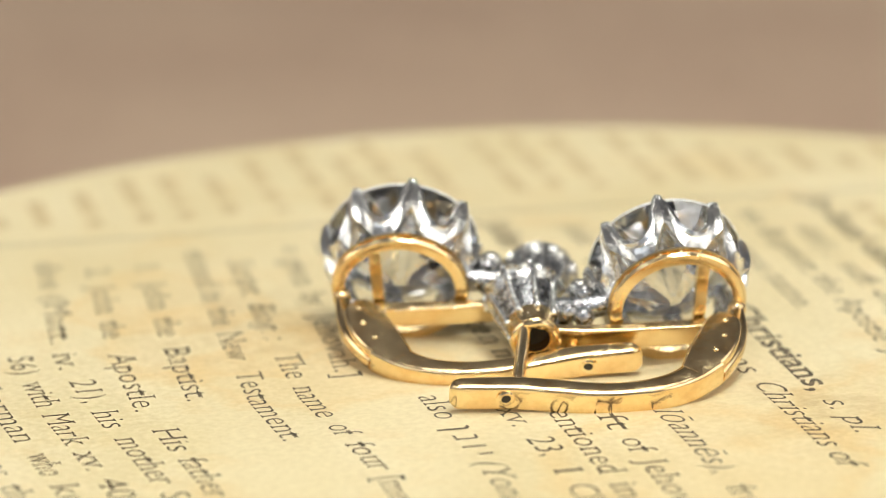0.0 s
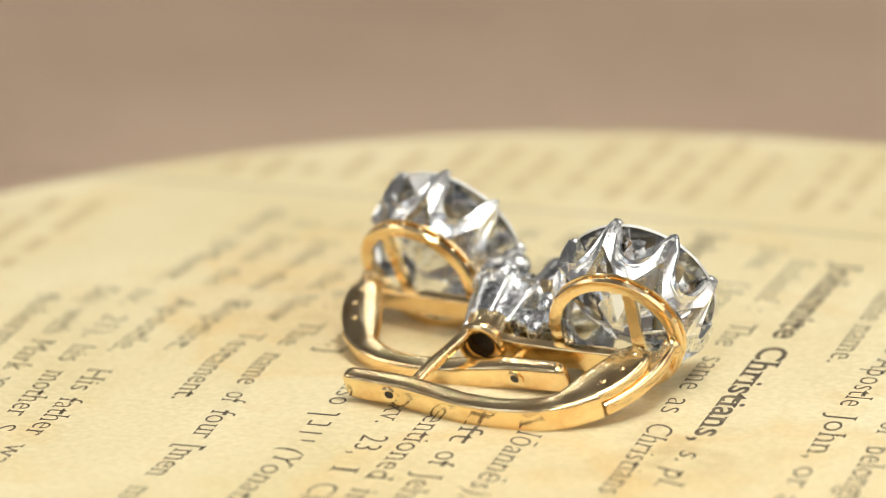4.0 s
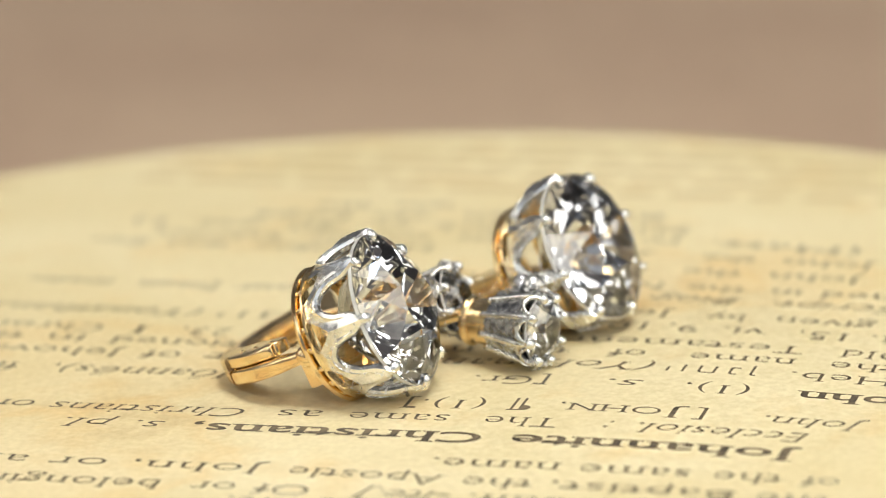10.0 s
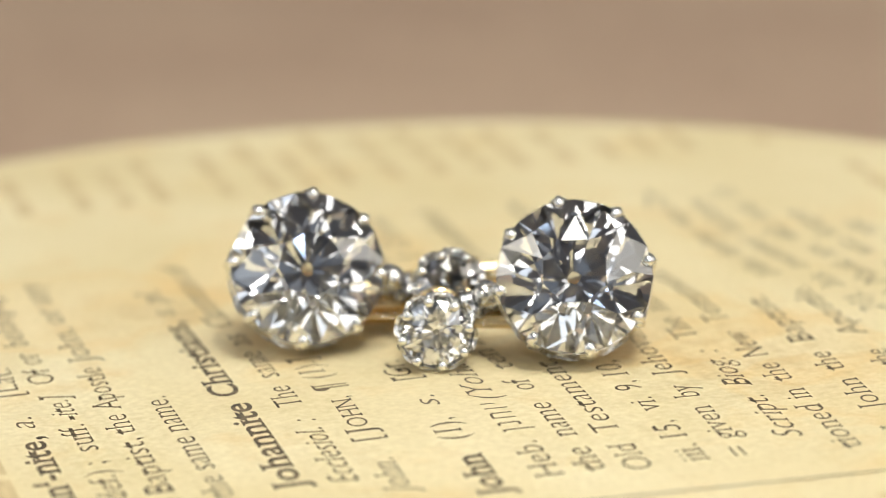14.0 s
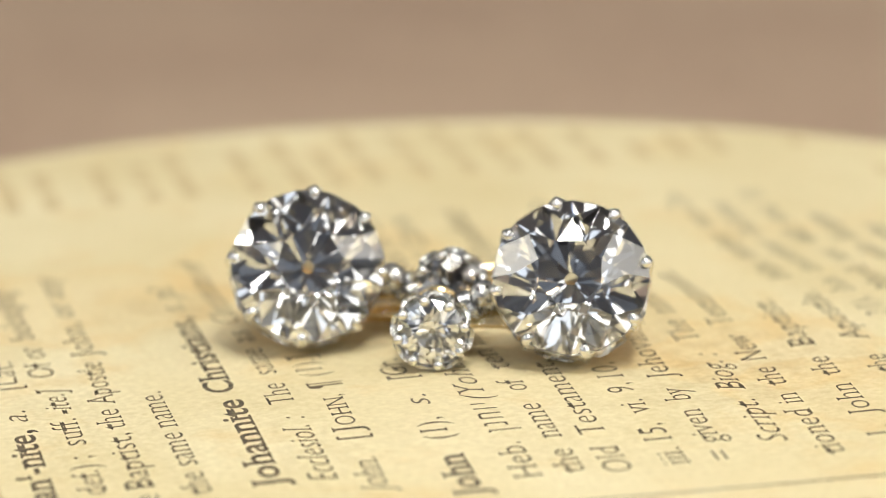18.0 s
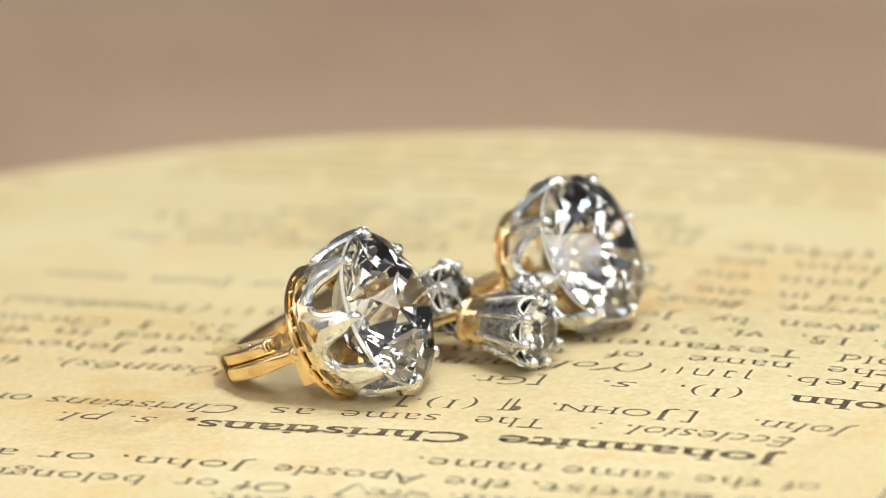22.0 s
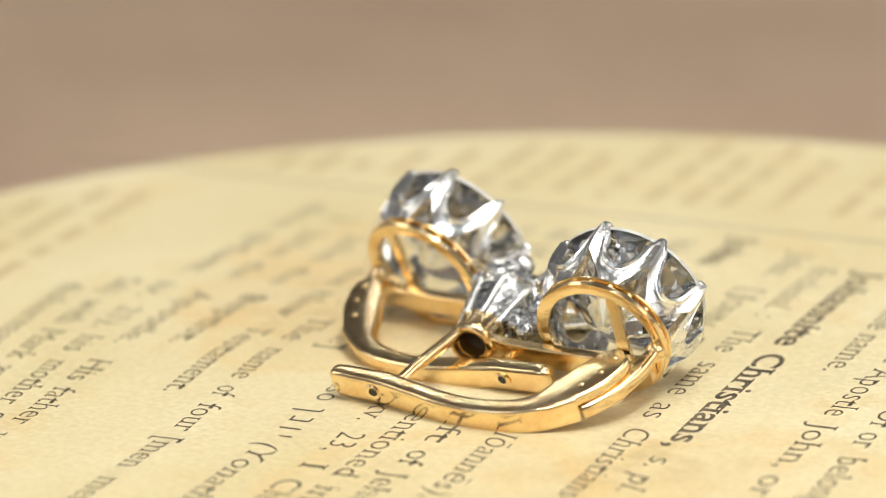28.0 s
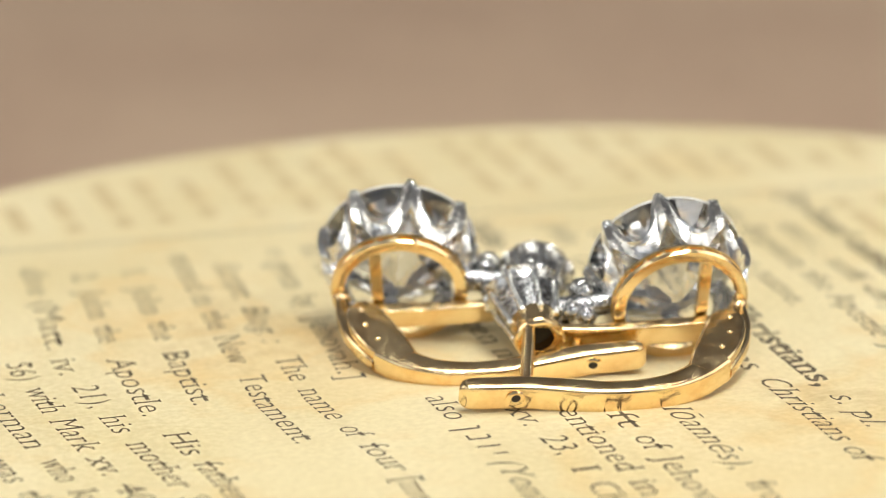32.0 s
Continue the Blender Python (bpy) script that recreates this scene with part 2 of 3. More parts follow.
def scalloped_collet(claws, phase, r_low, r_high, z_low, z_dip, z_tip, z_arch, thick=0.24, power=1.0, seg=16, ridge=0.0, broad=0.86, swell=0.16, roll=0.0, shoulder=1.0):
    """A pierced wall of claws: its rim dips in a U between the claws, its foot rises in an arch under each claw."""
    bm = bmesh.new()
    count = claws * seg
    rows = 9
    outer, inner = [], []
    for k in range(count):
        f = (k % seg) / seg
        peak = abs(2 * f - 1)
        arc = min(1.0, peak / broad)
        brow = z_dip + (z_tip - z_dip) * shoulder
        top = z_dip + (brow - z_dip) * (1 - math.sqrt(1 - arc * arc)) ** power
        if peak > broad:
            top += (z_tip - brow) * ((peak - broad) / (1 - broad)) ** 0.8
        foot = z_low + (z_arch - z_low) * max(0.0, (peak - 0.30) / 0.70) ** 1.0
        phi = 2 * math.pi * (k / count) + phase
        for store, shift in ((outer, 0.0), (inner, -thick)):
            column = []
            for i in range(rows + 1):
                s = i / rows
                z = foot + (top - foot) * s
                g = (z - z_low) / (z_tip - z_low)
                bulge = swell * math.sin(math.pi * min(max(g, 0), 1))
                lip = 0.22 * (s ** 5) * (1 - arc ** 4)
                flank = ridge * (peak ** 3 - 0.45 + 0.20 * (1 - s) * math.cos(3 * math.tau * f)) * min(1.0, max(0.0, 0.25 + g * 1.3))
                r = r_low + (r_high - r_low) * g + bulge + flank + (shift if shift else lip)
                column.append(bm.verts.new((r * math.cos(phi), r * math.sin(phi), z)))
            store.append(column)
    for k in range(count):
        j = (k + 1) % count
        for i in range(rows):
            bm.faces.new((outer[k][i], outer[j][i], outer[j][i + 1], outer[k][i + 1]))
            bm.faces.new((inner[k][i], inner[k][i + 1], inner[j][i + 1], inner[j][i]))
        bm.faces.new((outer[k][rows], outer[j][rows], inner[j][rows], inner[k][rows]))
        bm.faces.new((outer[k][0], inner[k][0], inner[j][0], outer[j][0]))
    if roll:
        # a rolled wire edge along the scalloped rim
        line = [(outer[k][rows].co + inner[k][rows].co) / 2 for k in range(count)]
        rings = []
        for k, p in enumerate(line):
            along = (line[(k + 1) % count] - line[k - 1]).normalized()
            out = Vector((p.x, p.y, 0)).normalized()
            out = (out - along * out.dot(along)).normalized()
            up = along.cross(out)
            rings.append([bm.verts.new(p + roll * (out * math.cos(a * math.pi / 4) + up * math.sin(a * math.pi / 4))) for a in range(8)])
        for k in range(count):
            a, c = rings[k], rings[(k + 1) % count]
            for i in range(8):
                bm.faces.new((a[i], a[(i + 1) % 8], c[(i + 1) % 8], c[i]))
    return bm


# ---- the earrings ----
def earring(name, label, side, claw_phase, drop, nod, along, seed):
    """Local axes: x from the large stone to the small one, z along the stone's face; the large stone's face centre is the origin.
    side: the pair is mirrored, so the bar and the small stone lie off the middle towards -y or +y."""
    top = tagged(new(name), label, "earring", "pair of earrings")
    s = -side
    # large stone
    stone = part("large_diamond", brilliant(3.79, 0.43, 0.38, 0.80, 0.085, 0.05, seed), GEM, top, "large round old-cut clear diamond", smooth=False)
    stone.data.materials.append(FROST)
    stone.matrix_basis = Matrix.Translation((0, 0, -0.33 * MM)) @ Matrix.Rotation(claw_phase + 0.2, 4, "Z")
    setting = part("collet", scalloped_collet(8, claw_phase, 3.16, 3.90, -3.45, -2.58, -0.22, -2.02, 0.42, 0.95, 24, 0.30, 0.72, 0.26, 0.22, 0.66), SILVER, top,
                   "bright silver scalloped collet with eight claws", sharp=0.5)
    claw = mesh_of("claw", bead(0.29, (1.15, 0.95, 0.85), (0, 0, 0), 3), SILVER)
    for k in range(8):
        phi = claw_phase + k * math.pi / 4
        shared("claw", claw, setting, Matrix.Translation((3.68 * MM * math.cos(phi), 3.68 * MM * math.sin(phi), -0.10 * MM)) @
               Matrix.Rotation(phi, 4, "Z") @ Matrix.Rotation(0.5, 4, "Y"))
    # gold gallery ring in two bands
    gallery = part("gallery_ring", revolve([(2.74, -3.66), (3.18, -3.64), (3.34, -3.72), (3.37, -3.84), (3.30, -3.97), (3.10, -4.02), (2.74, -3.97)], 64, True),
                   GOLD, top, "polished yellow gold gallery ring")
    part("upper_band", revolve([(2.90, -3.30), (3.20, -3.29), (3.34, -3.36), (3.34, -3.46), (3.20, -3.52), (2.90, -3.50)], 64, True), GOLD, gallery)
    post = mesh_of("gallery_post", rod([(3.14, 0, -3.72), (3.14, 0, -3.58), (3.14, 0, -3.44)], 0.17, 8, 1), GOLD)
    for k in range(20):
        shared("gallery_post", post, gallery, Matrix.Rotation(math.tau * k / 20, 4, "Z"))
    part("strut", ribbon([(-1.35, -3.80, 0.34), (-0.80, -3.84, 0.34)], 5.4, 0.14), GOLD, top, "thin gold cross strut")
    # front bar, arm to the hinge
    bar = part("bar", ribbon([(-2.65, -4.36, 0.62), (-1.0, -4.42, 0.62), (2.0, -4.42, 0.58), (4.6, -4.30, 0.52), (6.2, -4.05, 0.50)],
                             1.20, 0.12, s * 1.15), GOLD, top, "flat polished gold bar")
    part("arm", ribbon([(-2.86, -3.75, 0.60, 0.8), (-2.78, -4.7, 0.75, 0.8), (-2.50, -5.75, 1.1, 0.95), (-1.95, -6.85, 1.5, 1.0), (-1.25, -7.85, 1.6, 1.0), (-0.72, -8.50, 1.6, 1.0)], 0.80, 0.24, s * 0.16),
         GOLD, bar, "gold hinge arm")
    part("knuckle", bead(0.46, (1.0, 1.15, 1.0), (-2.86, s * 0.20, -4.15), 3), GOLD, bar)
    # lever, with its tongue, hinge pin and catch hole, whose shade is a dark disc
    lever = part("lever", ribbon([(11.86, -9.10, 0.16, 0.45), (11.80, -9.12, 0.50, 0.72), (11.62, -9.15, 0.74, 0.92), (11.3, -9.20, 0.86, 1), (10.4, -9.28, 0.92, 1),
                                  (8.8, -9.42, 0.98, 1), (7.0, -9.80, 1.0, 1), (5.2, -10.20, 1.0, 1), (3.4, -10.30, 0.98, 1),
                                  (1.75, -10.08, 1.08, 1), (0.4, -9.48, 1.3, 1), (-0.66, -8.55, 1.65, 1)],
                                 1.45, 0.24, s * -0.16), GOLD, top,
                 "curved polished gold lever with tiny worn hallmarks")
    part("tongue", ribbon([(0.4, -9.42, 1.2), (-0.45, -8.40, 1.9), (-1.16, -7.35, 2.05), (-1.60, -6.45, 1.9), (-1.82, -5.95, 1.6), (-1.93, -5.65, 1.15), (-2.0, -5.52, 0.5)], 0.62, 0.20, s * -0.58),
         GOLD, lever, "flat hinge tongue")
    rivet = mesh_of("rivet", bead(0.14, (1, 0.55, 1), (0, 0, 0), 3), GOLD)
    for x, z in ((-1.85, -6.05), (-1.60, -7.10), (-1.00, -8.10)):
        shared("rivet", rivet, lever, Matrix.Translation((x * MM, s * -0.90 * MM, z * MM)))
    eyelet = revolve([(0.21, -0.06), (0.38, -0.06), (0.46, 0.02), (0.38, 0.10), (0.21, 0.04)], 24, True)
    eyelet.transform(Matrix.Translation((9.3, s * -0.25, -9.86)) @ Matrix.Rotation(math.pi, 4, "X"))
    part("catch_eyelet", eyelet, GOLD, lever)
    # dark disc in place of the hole's shade; the lever is not pierced
    core = revolve([(0.0, -0.03), (0.22, -0.03), (0.22, 0.05), (0.0, 0.05)], 20)
    core.transform(Matrix.Translation((9.3, s * -0.25, -9.88)))
    part("catch_shade", core, HOLE_SHADE, lever, "dark disc painted as the shade in the catch hole")
    # ear wire
    part("ear_wire", rod([(7.45, s * 0.45, -3.9), (7.7, s * 0.3, -5.2), (8.15, s * 0.1, -7.0), (8.6, s * 0.0, -9.0)], 0.32), GOLD, top,
         "straight gold ear wire")
    # small stone in its fluted cup
    cx, cy = along, s * drop
    head = Matrix.Translation((cx, cy, -0.8)) @ Matrix.Rotation(-nod * s, 4, "X") @ Matrix.Translation((0, 0, 0.8))
    head_m = Matrix.Translation(head.translation * MM) @ head.to_3x3().to_4x4()
    seat = head @ Matrix.Translation((0, 0, 0.35))
    seat_m = head_m @ Matrix.Translation((0, 0, 0.35 * MM))
    cup = revolve([(0.70, -4.35), (1.02, -4.40), (1.12, -4.2), (1.10, -3.8), (1.18, -3.2), (1.24, -2.8), (1.10, -2.75),
                   (0.88, -3.2), (0.70, -3.9)], 40, True)
    cup.transform(head)
    cup_ob = part("cup", cup, GOLD, top, "hollow gold cup behind the small stone")
    collar = revolve([(0.80 + 0.30 * math.cos(a * math.tau / 10) * 0.8 + 0.22, -4.32 + 0.24 * math.sin(a * math.tau / 10)) for a in range(10)], 36, True)
    collar.transform(head)
    part("cup_rim", collar, GOLD, cup_ob)
    # flat dark disc put in for the shade deep in the cup
    dark = revolve([(0.0, -3.60), (0.80, -3.60), (0.80, -3.45), (0.0, -3.45)], 24)
    dark.transform(head)
    part("cup_shade", dark, HOLE_SHADE, cup_ob, "dark disc painted as the shade inside the cup")
    basket = revolve([(1.13, -3.05), (1.22, -3.05), (1.38, -2.3), (1.56, -1.4), (1.64, -0.95), (1.52, -0.93), (1.42, -1.45), (1.25, -2.3)], 48, True)
    basket.transform(head)
    part("basket", basket, DULL, top, "darkened silver basket under the small stone")
    small = part("small_diamond", brilliant(1.64, 0.46, 0.32, 0.76, 0.09, 0.05, seed + 5, 1.6), GEM, top, "small round clear diamond", smooth=False)
    small.data.materials.append(FROST)
    small.matrix_basis = seat_m @ Matrix.Translation((0, 0, -0.80 * MM))
    crown = scalloped_collet(8, 0.2, 1.56, 1.78, -1.60, -1.15, -0.50, -1.50, 0.16, 0.9, 12, roll=0.11)
    crown.transform(seat)
    crown_ob = part("small_collet", crown, AGED, top, "worn silver claw collet", sharp=0.9)
    tip = mesh_of("small_claw", bead(0.27, (1.0, 0.95, 0.95)), SILVER)
    flute = mesh_of("flute", rod([(1.20, 0, -3.3), (1.34, 0, -2.6), (1.60, 0, -1.5), (1.71, 0, -0.9), (1.70, 0, -0.45)], 0.17, 8, 3), SILVER)
    for k in range(8):
        phi = 0.2 + k * math.pi / 4
        turn = head_m @ Matrix.Rotation(phi, 4, "Z")
        shared("small_claw", tip, crown_ob, seat_m @ Matrix.Rotation(phi, 4, "Z") @ Matrix.Translation((1.62 * MM, 0, -0.55 * MM)))
        shared("flute", flute, crown_ob, turn)
    # link of beaded silver between the stones
    link = part("link", rod([(3.2, s * 0.5, -2.6), (4.3, s * 0.7, -2.7), (5.6, s * 0.95, -2.4)], 0.60), DULL, top, "darkened silver link")
    grain = mesh_of("grain", bead(0.50, (1, 1, 1), (0, 0, 0), 3), DULL)
    for x, y, z in ((4.25, 0.3, -2.1), (4.75, 1.2, -2.3), (4.45, 0.75, -3.3), (5.1, 0.7, -2.9)):
        shared("grain", grain, link, Matrix.Translation((x * MM, s * y * MM, z * MM)))
    part("silver_bead", bead(0.62, (1, 1, 0.9), (4.35, s * 0.65, -1.45), 3), AGED, link, "shiny round silver bead")
    return top


def axes(u, n, origin):
    """A pose from the directions of local x and z."""
    n = Vector(n).normalized()
    u = Vector(u)
    u = (u - n * u.dot(n)).normalized()
    v = n.cross(u)
    m = Matrix((u, v, n)).transposed().to_4x4()
    m.translation = Vector(origin) * MM
    return m


EARRING_A = earring("earring", "gold lever-back earring with two diamonds lying across its twin", 1, radians(-9), 1.45, 0.10, 6.95, 3)
REST_A = axes((-0.9903, 0.1387, 0.0008), (0.1266, 0.9018, 0.4132), (8.36, -2.35, 4.55))
EARRING_B = earring("earring", "gold lever-back earring with two diamonds lying under its twin", -1, radians(11.5), 2.55, 0.467, 6.65, 11)
REST_B = axes((0.9433, -0.3315, 0.018), (0.2871, 0.8418, 0.4571), (-2.82, 4.99, 4.80))

# ---- the turntable, the printed page on it, and the cloth below ----
OFF = (3.7, -4.2)                 # the platter sits off the axis
RIM = 46.8
TILT = Matrix.Rotation(math.atan(0.01238), 4, "X") @ Matrix.Rotation(math.atan(0.00622), 4, "Y")
turntable = tagged(new("turntable"), "round dark turntable covered by a printed page", "turntable")
platter_bm = revolve([(0, -0.06), (46.3, -0.06), (46.6, -0.4), (46.6, -6.5), (45.8, -7.5), (0, -7.5)], 128)
platter_bm.transform(Matrix.Translation((*OFF, 0)))
part("platter", platter_bm, BLACK, turntable)
part("spindle_base", revolve([(0, -7.5), (30, -7.5), (31, -8.5), (31, -21), (33, -22), (0, -22)], 96), BLACK, turntable)



def page_height(x, y):
    """The paper buckles upwards by a third of a millimetre beside the earrings."""
    return 0.32 * math.exp(-((x - 6) ** 2 + (y - 9) ** 2) / 130)


page = tagged(new("page"), "round yellowed dictionary page printed in small type", "paper")
sheet_bm = bmesh.new()
rows = [[sheet_bm.verts.new((*OFF, page_height(*OFF)))]]
for i in range(1, 25):
    ring = []
    for k in range(120):
        a = 2 * math.pi * k / 120
        r = RIM * i / 24
        x, y = OFF[0] + r * math.cos(a), OFF[1] + r * math.sin(a)
        edge = max(0.0, (r - 40) / 8)
        ring.append(sheet_bm.verts.new((x, y, page_height(x, y) + 0.08 * edge * edge * noise.noise(Vector((x * 0.05, y * 0.05, 3))))))
    rows.append(ring)
for k in range(120):
    sheet_bm.faces.new((rows[0][0], rows[1][k], rows[1][(k + 1) % 120]))
for a, b in zip(rows[1:], rows[2:]):
    for k in range(120):
        sheet_bm.faces.new((a[k], b[k], b[(k + 1) % 120], a[(k + 1) % 120]))
sheet = part("sheet", sheet_bm, PAPER, page, sharp=0)

E1, E2 = Vector((-0.055, -0.9985, 0)), Vector((-0.9985, 0.055, 0))   # reading direction, down the column
PITCH_MM = 2.52
# the foot of each printed line at four stations along it (s = -20, -4, 5, 16); the sheet was bound, so its lines bow
STATIONS = (-20, -4, 5, 16)
FEET = {
    -3: (-23.3, -23.2, -22.9, -22.9), -2: (-21.0, -21.0, -21.1, -21.5), -1: (-18.9, -18.9, -18.6, -18.9),
    0: (-16.5, -16.6, -16.4, -16.5), 1: (-13.3, -13.1, -13.1, -13.3), 2: (-10.9, -10.7, -10.7, -11.1),
    3: (-8.9, -8.4, -8.7, -9.0), 4: (-5.0, -4.6, -4.9, -5.4), 5: (-2.1, -1.8, -2.2, -2.6),
    6: (-0.1, 0.3, -0.2, -0.5), 7: (2.0, 2.4, 2.2, 1.4), 8: (4.65, 5.2, 5.1, 4.5), 9: (6.8, 7.6, 8.3, 8.0),
    10: (9.7, 10.4, 10.5, 9.3), 11: (11.75, 12.6, 12.9, 11.9), 12: (14.6, 15.5, 15.7, 14.6), 13: (17.2, 18.3, 18.3, 17.1),
    14: (19.7, 21.0, 20.3, 19.0), 15: (22.2, 23.2, 22.6, 21.3), 16: (24.7, 25.6, 24.7, 23.4), 17: (27.2, 28.0, 27.0, 25.5)}


def foot(k, s):
    """Where line k stands at the station s along it."""
    known = min(max(k, -3), 17)
    return float(np.interp(s, STATIONS, FEET[known])) + PITCH_MM * (k - known)


def glyphs(body, style):
    """The outlines of a run of print as vertices and faces, in font units of a millimetre; stems get small serifs."""
    curve = bpy.data.curves.new("print", "FONT")
    curve.body, curve.size = body, {"b": 2.5, "c": 1.75}.get(style, 2.35)
    curve.resolution_u = 3
    curve.space_character = 1.35 if style == "h" else 1.04
    curve.offset = {"b": 0.035, "i": -0.028, "r": -0.028, "c": -0.015, "h": -0.02}[style]
    helper = bpy.data.objects.new("print", curve)
    scene.collection.objects.link(helper)
    bpy.context.view_layer.update()
    data = bpy.data.meshes.new_from_object(helper.evaluated_get(bpy.context.evaluated_depsgraph_get()))
    bpy.data.objects.remove(helper)
    verts = [tuple(p.co[:2]) for p in data.vertices]
    faces = [tuple(f.vertices) for f in data.polygons]
    used = {}
    for f in faces:
        for a, b in zip(f, f[1:] + f[:1]):
            used[frozenset((a, b))] = used.get(frozenset((a, b)), 0) + 1
    reach, rise = (0.17, 0.11) if style != "b" else (0.22, 0.16)
    plain = style == "h"
    for pair, count in used.items():
        if count != 1 or plain:
            continue
        (x0, y0), (x1, y1) = (verts[i] for i in pair)
        if abs(y0 - y1) < 0.004 and 0.08 < abs(x0 - x1) < 0.52 and -0.15 < y0 < 1.80:
            low, high = min(x0, x1) - reach, max(x0, x1) + reach
            step = rise if y0 < 0.3 else -rise
            k = len(verts)
            verts += [(low, y0), (high, y0), (high - 0.1, y0 + step), (low + 0.1, y0 + step)]
            faces.append((k, k + 1, k + 2, k + 3))
    bpy.data.meshes.remove(data)
    lean = 0.26 if style == "i" else 0.0
    return [(x + lean * y, y) for x, y in verts], faces


def written(body, s0, s1, k, style, parent):
    """One run of print from s0 to s1 (millimetres) along line k, word by word."""
    verts, faces = glyphs(body, style)
    xs = [p[0] for p in verts]
    low, scale = min(xs), (s1 - s0) / (max(xs) - min(xs))
    spans = sorted((min(verts[i][0] for i in f), max(verts[i][0] for i in f), f) for f in faces)
    words, right = [], None
    for a, b, f in spans:
        if right is None or a > right + 0.30:
            words.append([])
            right = b
        words[-1].append(f)
        right = max(right, b)
    for word in words:
        ids = sorted({i for f in word for i in f})
        index = {i: k for k, i in enumerate(ids)}
        data = bpy.data.meshes.new("printed_word")
        points = [E1 * (s0 + (verts[i][0] - low) * scale) + E2 * (foot(k, s0 + (verts[i][0] - low) * scale) - 0.82 * verts[i][1]) + Vector((0, 0, 0.02)) for i in ids]
        for p in points:
            p.z += page_height(p.x, p.y)
        data.from_pydata([p * MM for p in points], [], [tuple(index[i] for i in f) for f in word])
        data.materials.append(INK)
        ob = tagged(new("printed_word", data), kind="stuff")
        ob.parent = parent


unit_bm = bmesh.new()
unit_bm.faces.new([unit_bm.verts.new(p) for p in ((0, 0, 0), (1, 0, 0), (1, 1, 0), (0, 1, 0))])
UNIT_BAR = mesh_of("printed_bar", unit_bm, FAINT, False)
FAR_PRINT = bmesh.new()


def bars(s0, s1, v, parent, rng, height=0.92, joined=False):
    """Print too small or too far to read: one plain bar a word."""
    s = s0
    while s < s1 - 0.8:
        w = min(rng.uniform(1.6, 6.5), s1 - s)
        corners = [E1 * p + E2 * q for p in (s, s + w) for q in (v, v - height)]
        if max(math.hypot(c.x - OFF[0], c.y - OFF[1]) for c in corners) < RIM - 0.8:
            if joined:
                FAR_PRINT.faces.new([FAR_PRINT.verts.new(corners[i] + Vector((0, 0, 0.02))) for i in (0, 2, 3, 1)])
            else:
                m = Matrix((E1 * w, -E2 * height, Vector((0, 0, 1)))).transposed().to_4x4()
                m.translation = (corners[0] + Vector((0, 0, 0.02))) * MM
                shared("printed_bar", UNIT_BAR, parent, m)
        s += w + rng.uniform(0.8, 1.3)


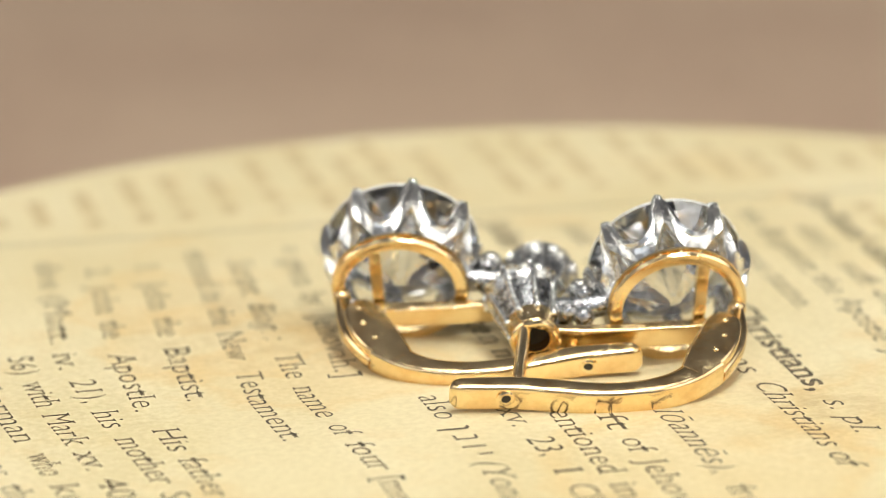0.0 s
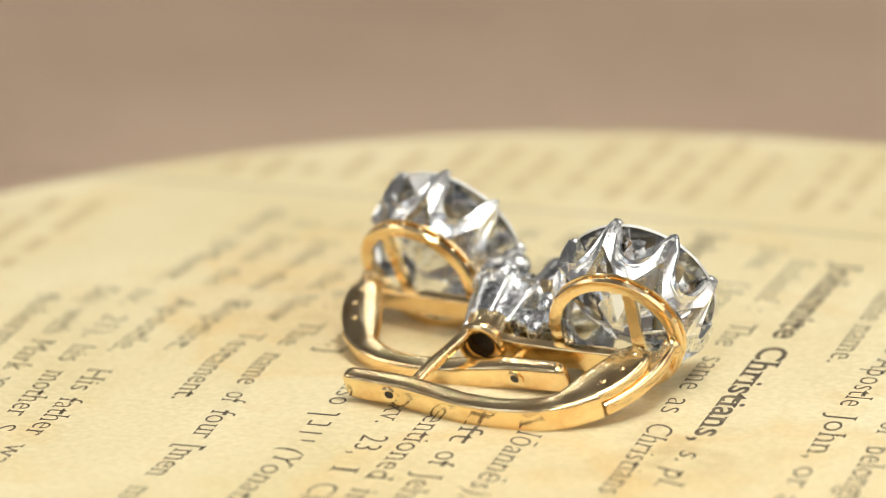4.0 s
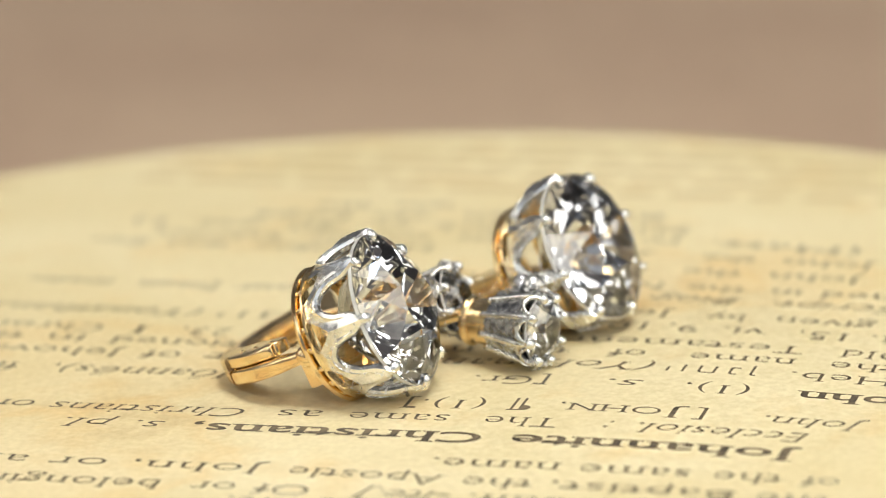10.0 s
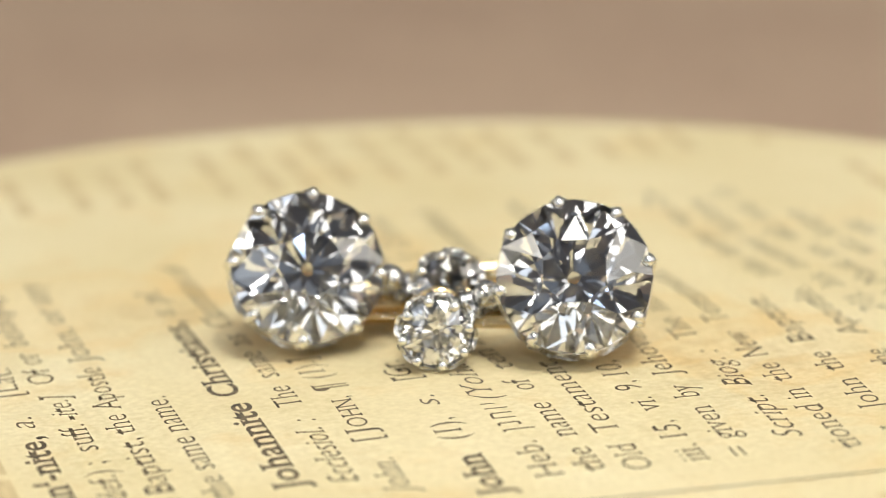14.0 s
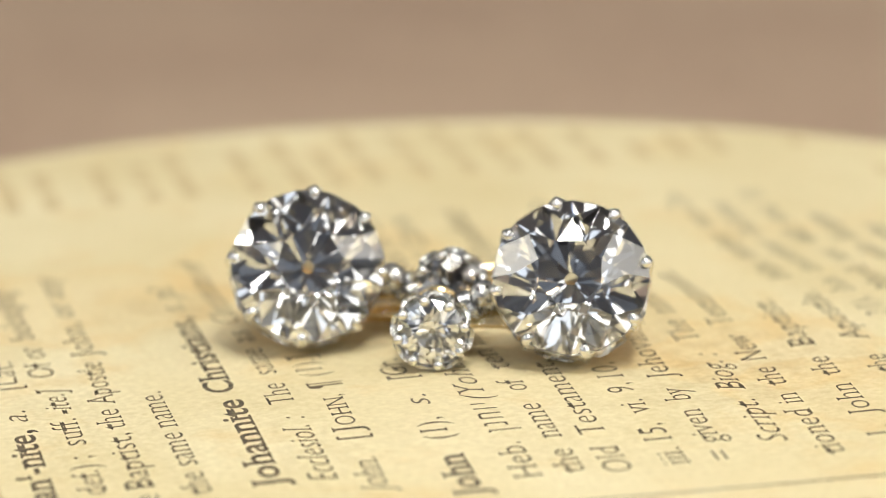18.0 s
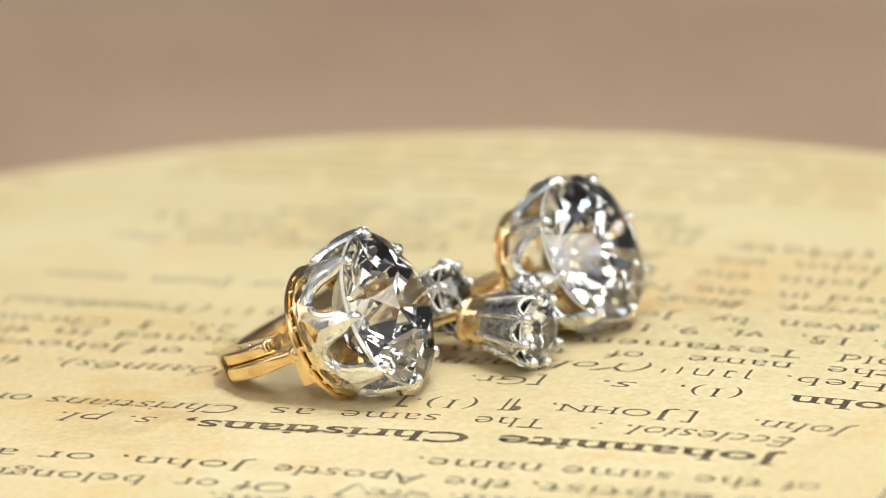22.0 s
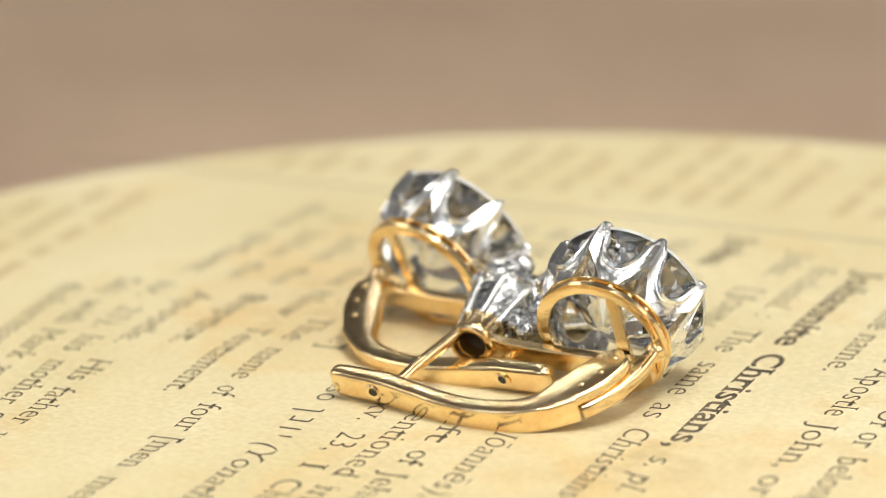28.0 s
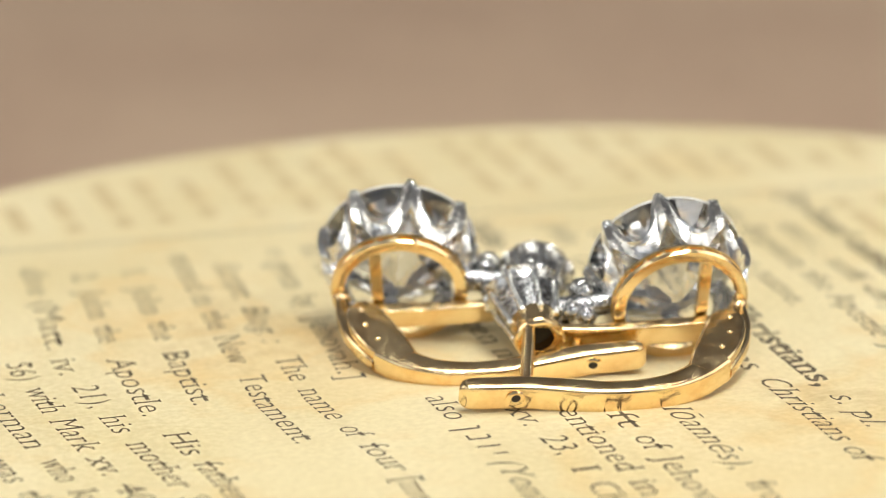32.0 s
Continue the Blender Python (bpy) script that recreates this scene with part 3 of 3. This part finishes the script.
PRINT = {
    -3: [("Jo-han'-nite,", -22.4, -6.0, "b"), ("a.", -4.6, -2.8, "i"), ("[Lat.", 0.7, 5.7, "r")],
    -2: [("def.) ;", -16.5, -10.9, "r"), ("suff.", -9.1, -4.9, "r"), ("-ite.]", -4.1, 0.4, "i"), ("Of", 2.4, 5.0, "r"), ("or", 5.9, 7.9, "r"),
         ("belonging", 9.3, 19.0, "r")],
    -1: [("the", -20.8, -17.4, "r"), ("Baptist,", -16.5, -8.1, "r"), ("the", -7.4, -4.1, "r"), ("Apostle", -3.2, 4.1, "r"),
         ("John, or any", 5.3, 21.0, "r")],
    0: [("of", -20.6, -18.9, "r"), ("the", -18.2, -15.0, "r"), ("same", -13.9, -8.9, "r"), ("name.", -8.0, -2.0, "r")],
    1: [("Johannite", -18.2, -4.8, "b"), ("Christians,", -3.4, 10.7, "b"), ("s. pl.", 12.1, 17.0, "i")],
    2: [("Ecclesiol.", -18.1, -10.2, "i"), (":", -9.0, -8.6, "i"), ("The", -6.4, -2.9, "r"), ("same", -1.1, 3.7, "r"), ("as", 5.1, 7.2, "r"),
        ("Christians of", 8.9, 21.6, "i")],
    3: [("John.", -20.5, -15.7, "i"), ("[", -12.9, -12.4, "h"), ("J", -12.0, -11.0, "r"), ("OHN,", -10.8, -5.9, "c"), ("\u00b6", -4.6, -3.5, "h"), ("(1).]", -2.3, 1.7, "r")],
    4: [("John", -22.2, -16.4, "b"), ("(1),", -14.2, -11.1, "r"), ("s.", -9.0, -7.3, "i"), ("[Gr.", -4.5, -0.7, "r"),
        ("I\u014dann\u0113s),", 11.3, 20.6, "i"), ("from", 22.4, 27.0, "r")],
    5: [("Heb.", -20.6, -15.6, "r"), ("\u05df\u05e0\u05d7\u05d5\u05d9", -14.0, -9.6, "h"), ("(Yohanan", -8.9, 1.6, "i"),
        ("gift", 8.8, 13.8, "r"), ("of", 15.0, 17.0, "r"), ("Jehovah,", 18.0, 27.0, "r")],
    6: [("the", -20.6, -17.2, "r"), ("name", -15.5, -10.3, "r"), ("of", -8.0, -6.2, "r"), ("ten men", -4.3, 5.5, "r"), ("mentioned", 8.2, 19.4, "r"),
        ("in", 20.7, 22.9, "r"), ("the", 24.0, 27.4, "r")],
    7: [("Old", -20.9, -17.3, "r"), ("Testament,", -15.5, -3.2, "r"), ("xv.", 9.0, 11.9, "r"), ("23,", 13.7, 16.3, "r"), ("1", 18.1, 18.9, "r"),
        ("Chron.", 20.5, 27.2, "r")],
    8: [("iii.", -20.7, -18.3, "r"), ("15,", -17.2, -14.7, "r"), ("vi.", -13.1, -10.9, "r"), ("9,", -9.6, -8.1, "r"), ("10,", -7.1, -4.5, "r"),
        ("also", 6.4, 9.9, "r"), ("\u05df\u05e0\u05d5\u05d9", 11.1, 15.3, "h"), ("(Yonathan)", 16.4, 27.6, "i")],
    9: [("=", -20.6, -19.3, "r"), ("given", -18.1, -13.0, "r"), ("by", -11.6, -9.5, "r"), ("Jehovah.]", -7.8, 2.6, "r")],
    10: [("Script.", -18.8, -12.3, "i"), ("Biog. :", -10.7, -4.3, "i"), ("The", -1.9, 1.9, "r"), ("name", 3.3, 8.1, "r"), ("of", 9.4, 10.9, "r"),
         ("four", 12.0, 16.1, "r"), ("[men", 17.0, 21.5, "r"), ("men-", 22.9, 27.6, "r")],
    11: [("tioned", -21.4, -14.4, "r"), ("in", -13.5, -11.8, "r"), ("the", -10.6, -7.5, "r"), ("New", -6.2, -1.6, "r"), ("Testament.", 0.4, 11.0, "r")],
    12: [("1.", -19.3, -17.9, "r"), ("John", -16.1, -11.1, "r"), ("the", -9.8, -6.6, "r"), ("Baptist.", -4.6, 4.0, "r")],
    13: [("2.", -19.4, -17.9, "r"), ("John", -16.3, -11.3, "r"), ("the", -10.0, -7.1, "r"), ("Apostle.", -4.4, 4.9, "r"), ("His", 7.7, 11.0, "r"),
         ("father", 12.1, 17.7, "r"), ("was Ze-", 19.0, 27.0, "r")],
    14: [("dee (Matt.", -21.3, -6.9, "r"), ("iv.", -5.2, -2.6, "r"), ("21),", -0.6, 2.9, "r"), ("his", 4.3, 6.9, "r"), ("mother", 8.5, 15.3, "r"),
         ("Salome", 16.6, 24.0, "r")],
    15: [("56)", -5.2, -2.4, "r"), ("with", -1.1, 3.0, "r"), ("Mark", 4.1, 9.0, "r"), ("xv.", 9.9, 12.6, "r"), ("40, xvi. 1)", 14.0, 26.0, "r")],
    16: [("fisherman", -3.4, 7.9, "r"), ("who", 9.6, 12.8, "r"), ("kept", 14.1, 19.8, "r")],
    17: [("was", 8.8, 12.2, "r"), ("the", 13.5, 16.6, "r")],
}
rng = random.Random(7)
for k in range(-16, 24):
    v = foot(k, 0)
    if k in PRINT:
        for body, s0, s1, style in PRINT[k]:
            written(body, s0, s1, k, style, page)
    else:
        bars(-20.4, 29.0, v, page, rng)
    bars(-60, -27.6, v + 0.3, page, rng, joined=True)
    bars(35.5, 60, v - 0.2, page, rng, joined=True)
tagged(part("far_print", FAR_PRINT, FAINT, page, smooth=False), kind="stuff")
rule_bm = bmesh.new()
edge_a, edge_b = [], []
for k in range(41):
    q = -38 + 76 * k / 40
    for store, p in ((edge_a, -24.38 - 0.045 * q), (edge_b, -24.22 - 0.045 * q)):
        at = E1 * p + E2 * q
        store.append(rule_bm.verts.new((at.x, at.y, page_height(at.x, at.y) + 0.02)))
for k in range(40):
    rule_bm.faces.new((edge_a[k], edge_a[k + 1], edge_b[k + 1], edge_b[k]))
part("column_rule", rule_bm, INK, page, smooth=False)

cloth_bm = bmesh.new()
grid = []
for i in range(41):
    row = []
    for j in range(83):
        x, y = -900 + 45 * i, -2400 + 45 * j
        row.append(cloth_bm.verts.new((x, y, -22.2 + 0.8 * noise.noise(Vector((x * 0.008, y * 0.008, 1))))))
    grid.append(row)
for i in range(40):
    for j in range(82):
        cloth_bm.faces.new((grid[i][j], grid[i + 1][j], grid[i + 1][j + 1], grid[i][j + 1]))
cloth = tagged(new("ground", mesh_of("ground", cloth_bm, SUEDE)), "brown suede cloth under the turntable", "cloth", kind="structure")


# ---- plain unseen walls, added to close the space round the table and shape gem reflections ----
def wall(name, size, at, material):
    bm = bmesh.new()
    bmesh.ops.create_cube(bm, size=1)
    bm.transform(Matrix.Translation(at) @ Matrix.Diagonal((*size, 1)))
    return tagged(new(name, mesh_of(name, bm, material, False)), "unseen plain added " + name.split("_")[0], name.split("_")[0], kind="structure")


wall("wall_back", (1900, 40, 1300), (0, 1320, 620), WALL_TINT)
wall("wall_front", (1900, 40, 1300), (0, -2420, 620), WALL_TINT)
wall("wall_west", (40, 3780, 1300), (-920, -550, 620), WALL_TINT)
wall("wall_east", (40, 3780, 1300), (920, -550, 620), WALL_TINT)
wall("ceiling", (1900, 3800, 40), (0, -550, 1290), WALL_TINT)


# ---- movement: the turntable swings to and fro about the upright axis ----
TURN = [
    (0, 16.21), (0.5, 22.17), (1, 19.86), (1.5, 16.45), (2, 9.73), (2.5, 3.08), (4.5, -22.78), (5, -30.83), (5.5, -38.13),
    (6, -45.09), (6.5, -51.67), (7, -58.77), (7.5, -65.88), (8, -72.88), (8.5, -80), (9, -87.42), (9.5, -95.17), (10, -102.42),
    (10.5, -109.65), (11, -116.87), (11.5, -124.33), (12, -131.97), (12.5, -139.78), (13, -147.26), (13.5, -154.56), (14, -161.85), (14.5, -169.59),
    (15, -177.16), (15.5, -185.02), (15.8, -189.2), (16.15, -191.9), (16.5, -189.7), (17, -180.1), (17.5, -172.16), (18, -164.53), (18.5, -157.01),
    (19, -149.76), (19.5, -142.3), (20, -134.95), (20.5, -127.2), (21, -119.58), (21.5, -112.11), (22, -104.81), (22.5, -97.56), (23, -89.78),
    (23.5, -82.02), (24, -75), (24.5, -67.52), (25, -60.27), (25.5, -52.73), (27.5, -27.72), (28, -20.27), (28.5, -13.1), (29, -6.13),
    (29.5, 0.61), (30, 7.39), (30.5, 14.31), (31, 18.93), (31.5, 22.38), (32, 18.77)]


def motions():
    for thing, rest in ((turntable, TILT), (page, TILT), (EARRING_A, REST_A), (EARRING_B, REST_B)):
        walk(thing, [(t, Matrix.Rotation(radians(a), 4, "Z") @ rest) for t, a in TURN])


motions()
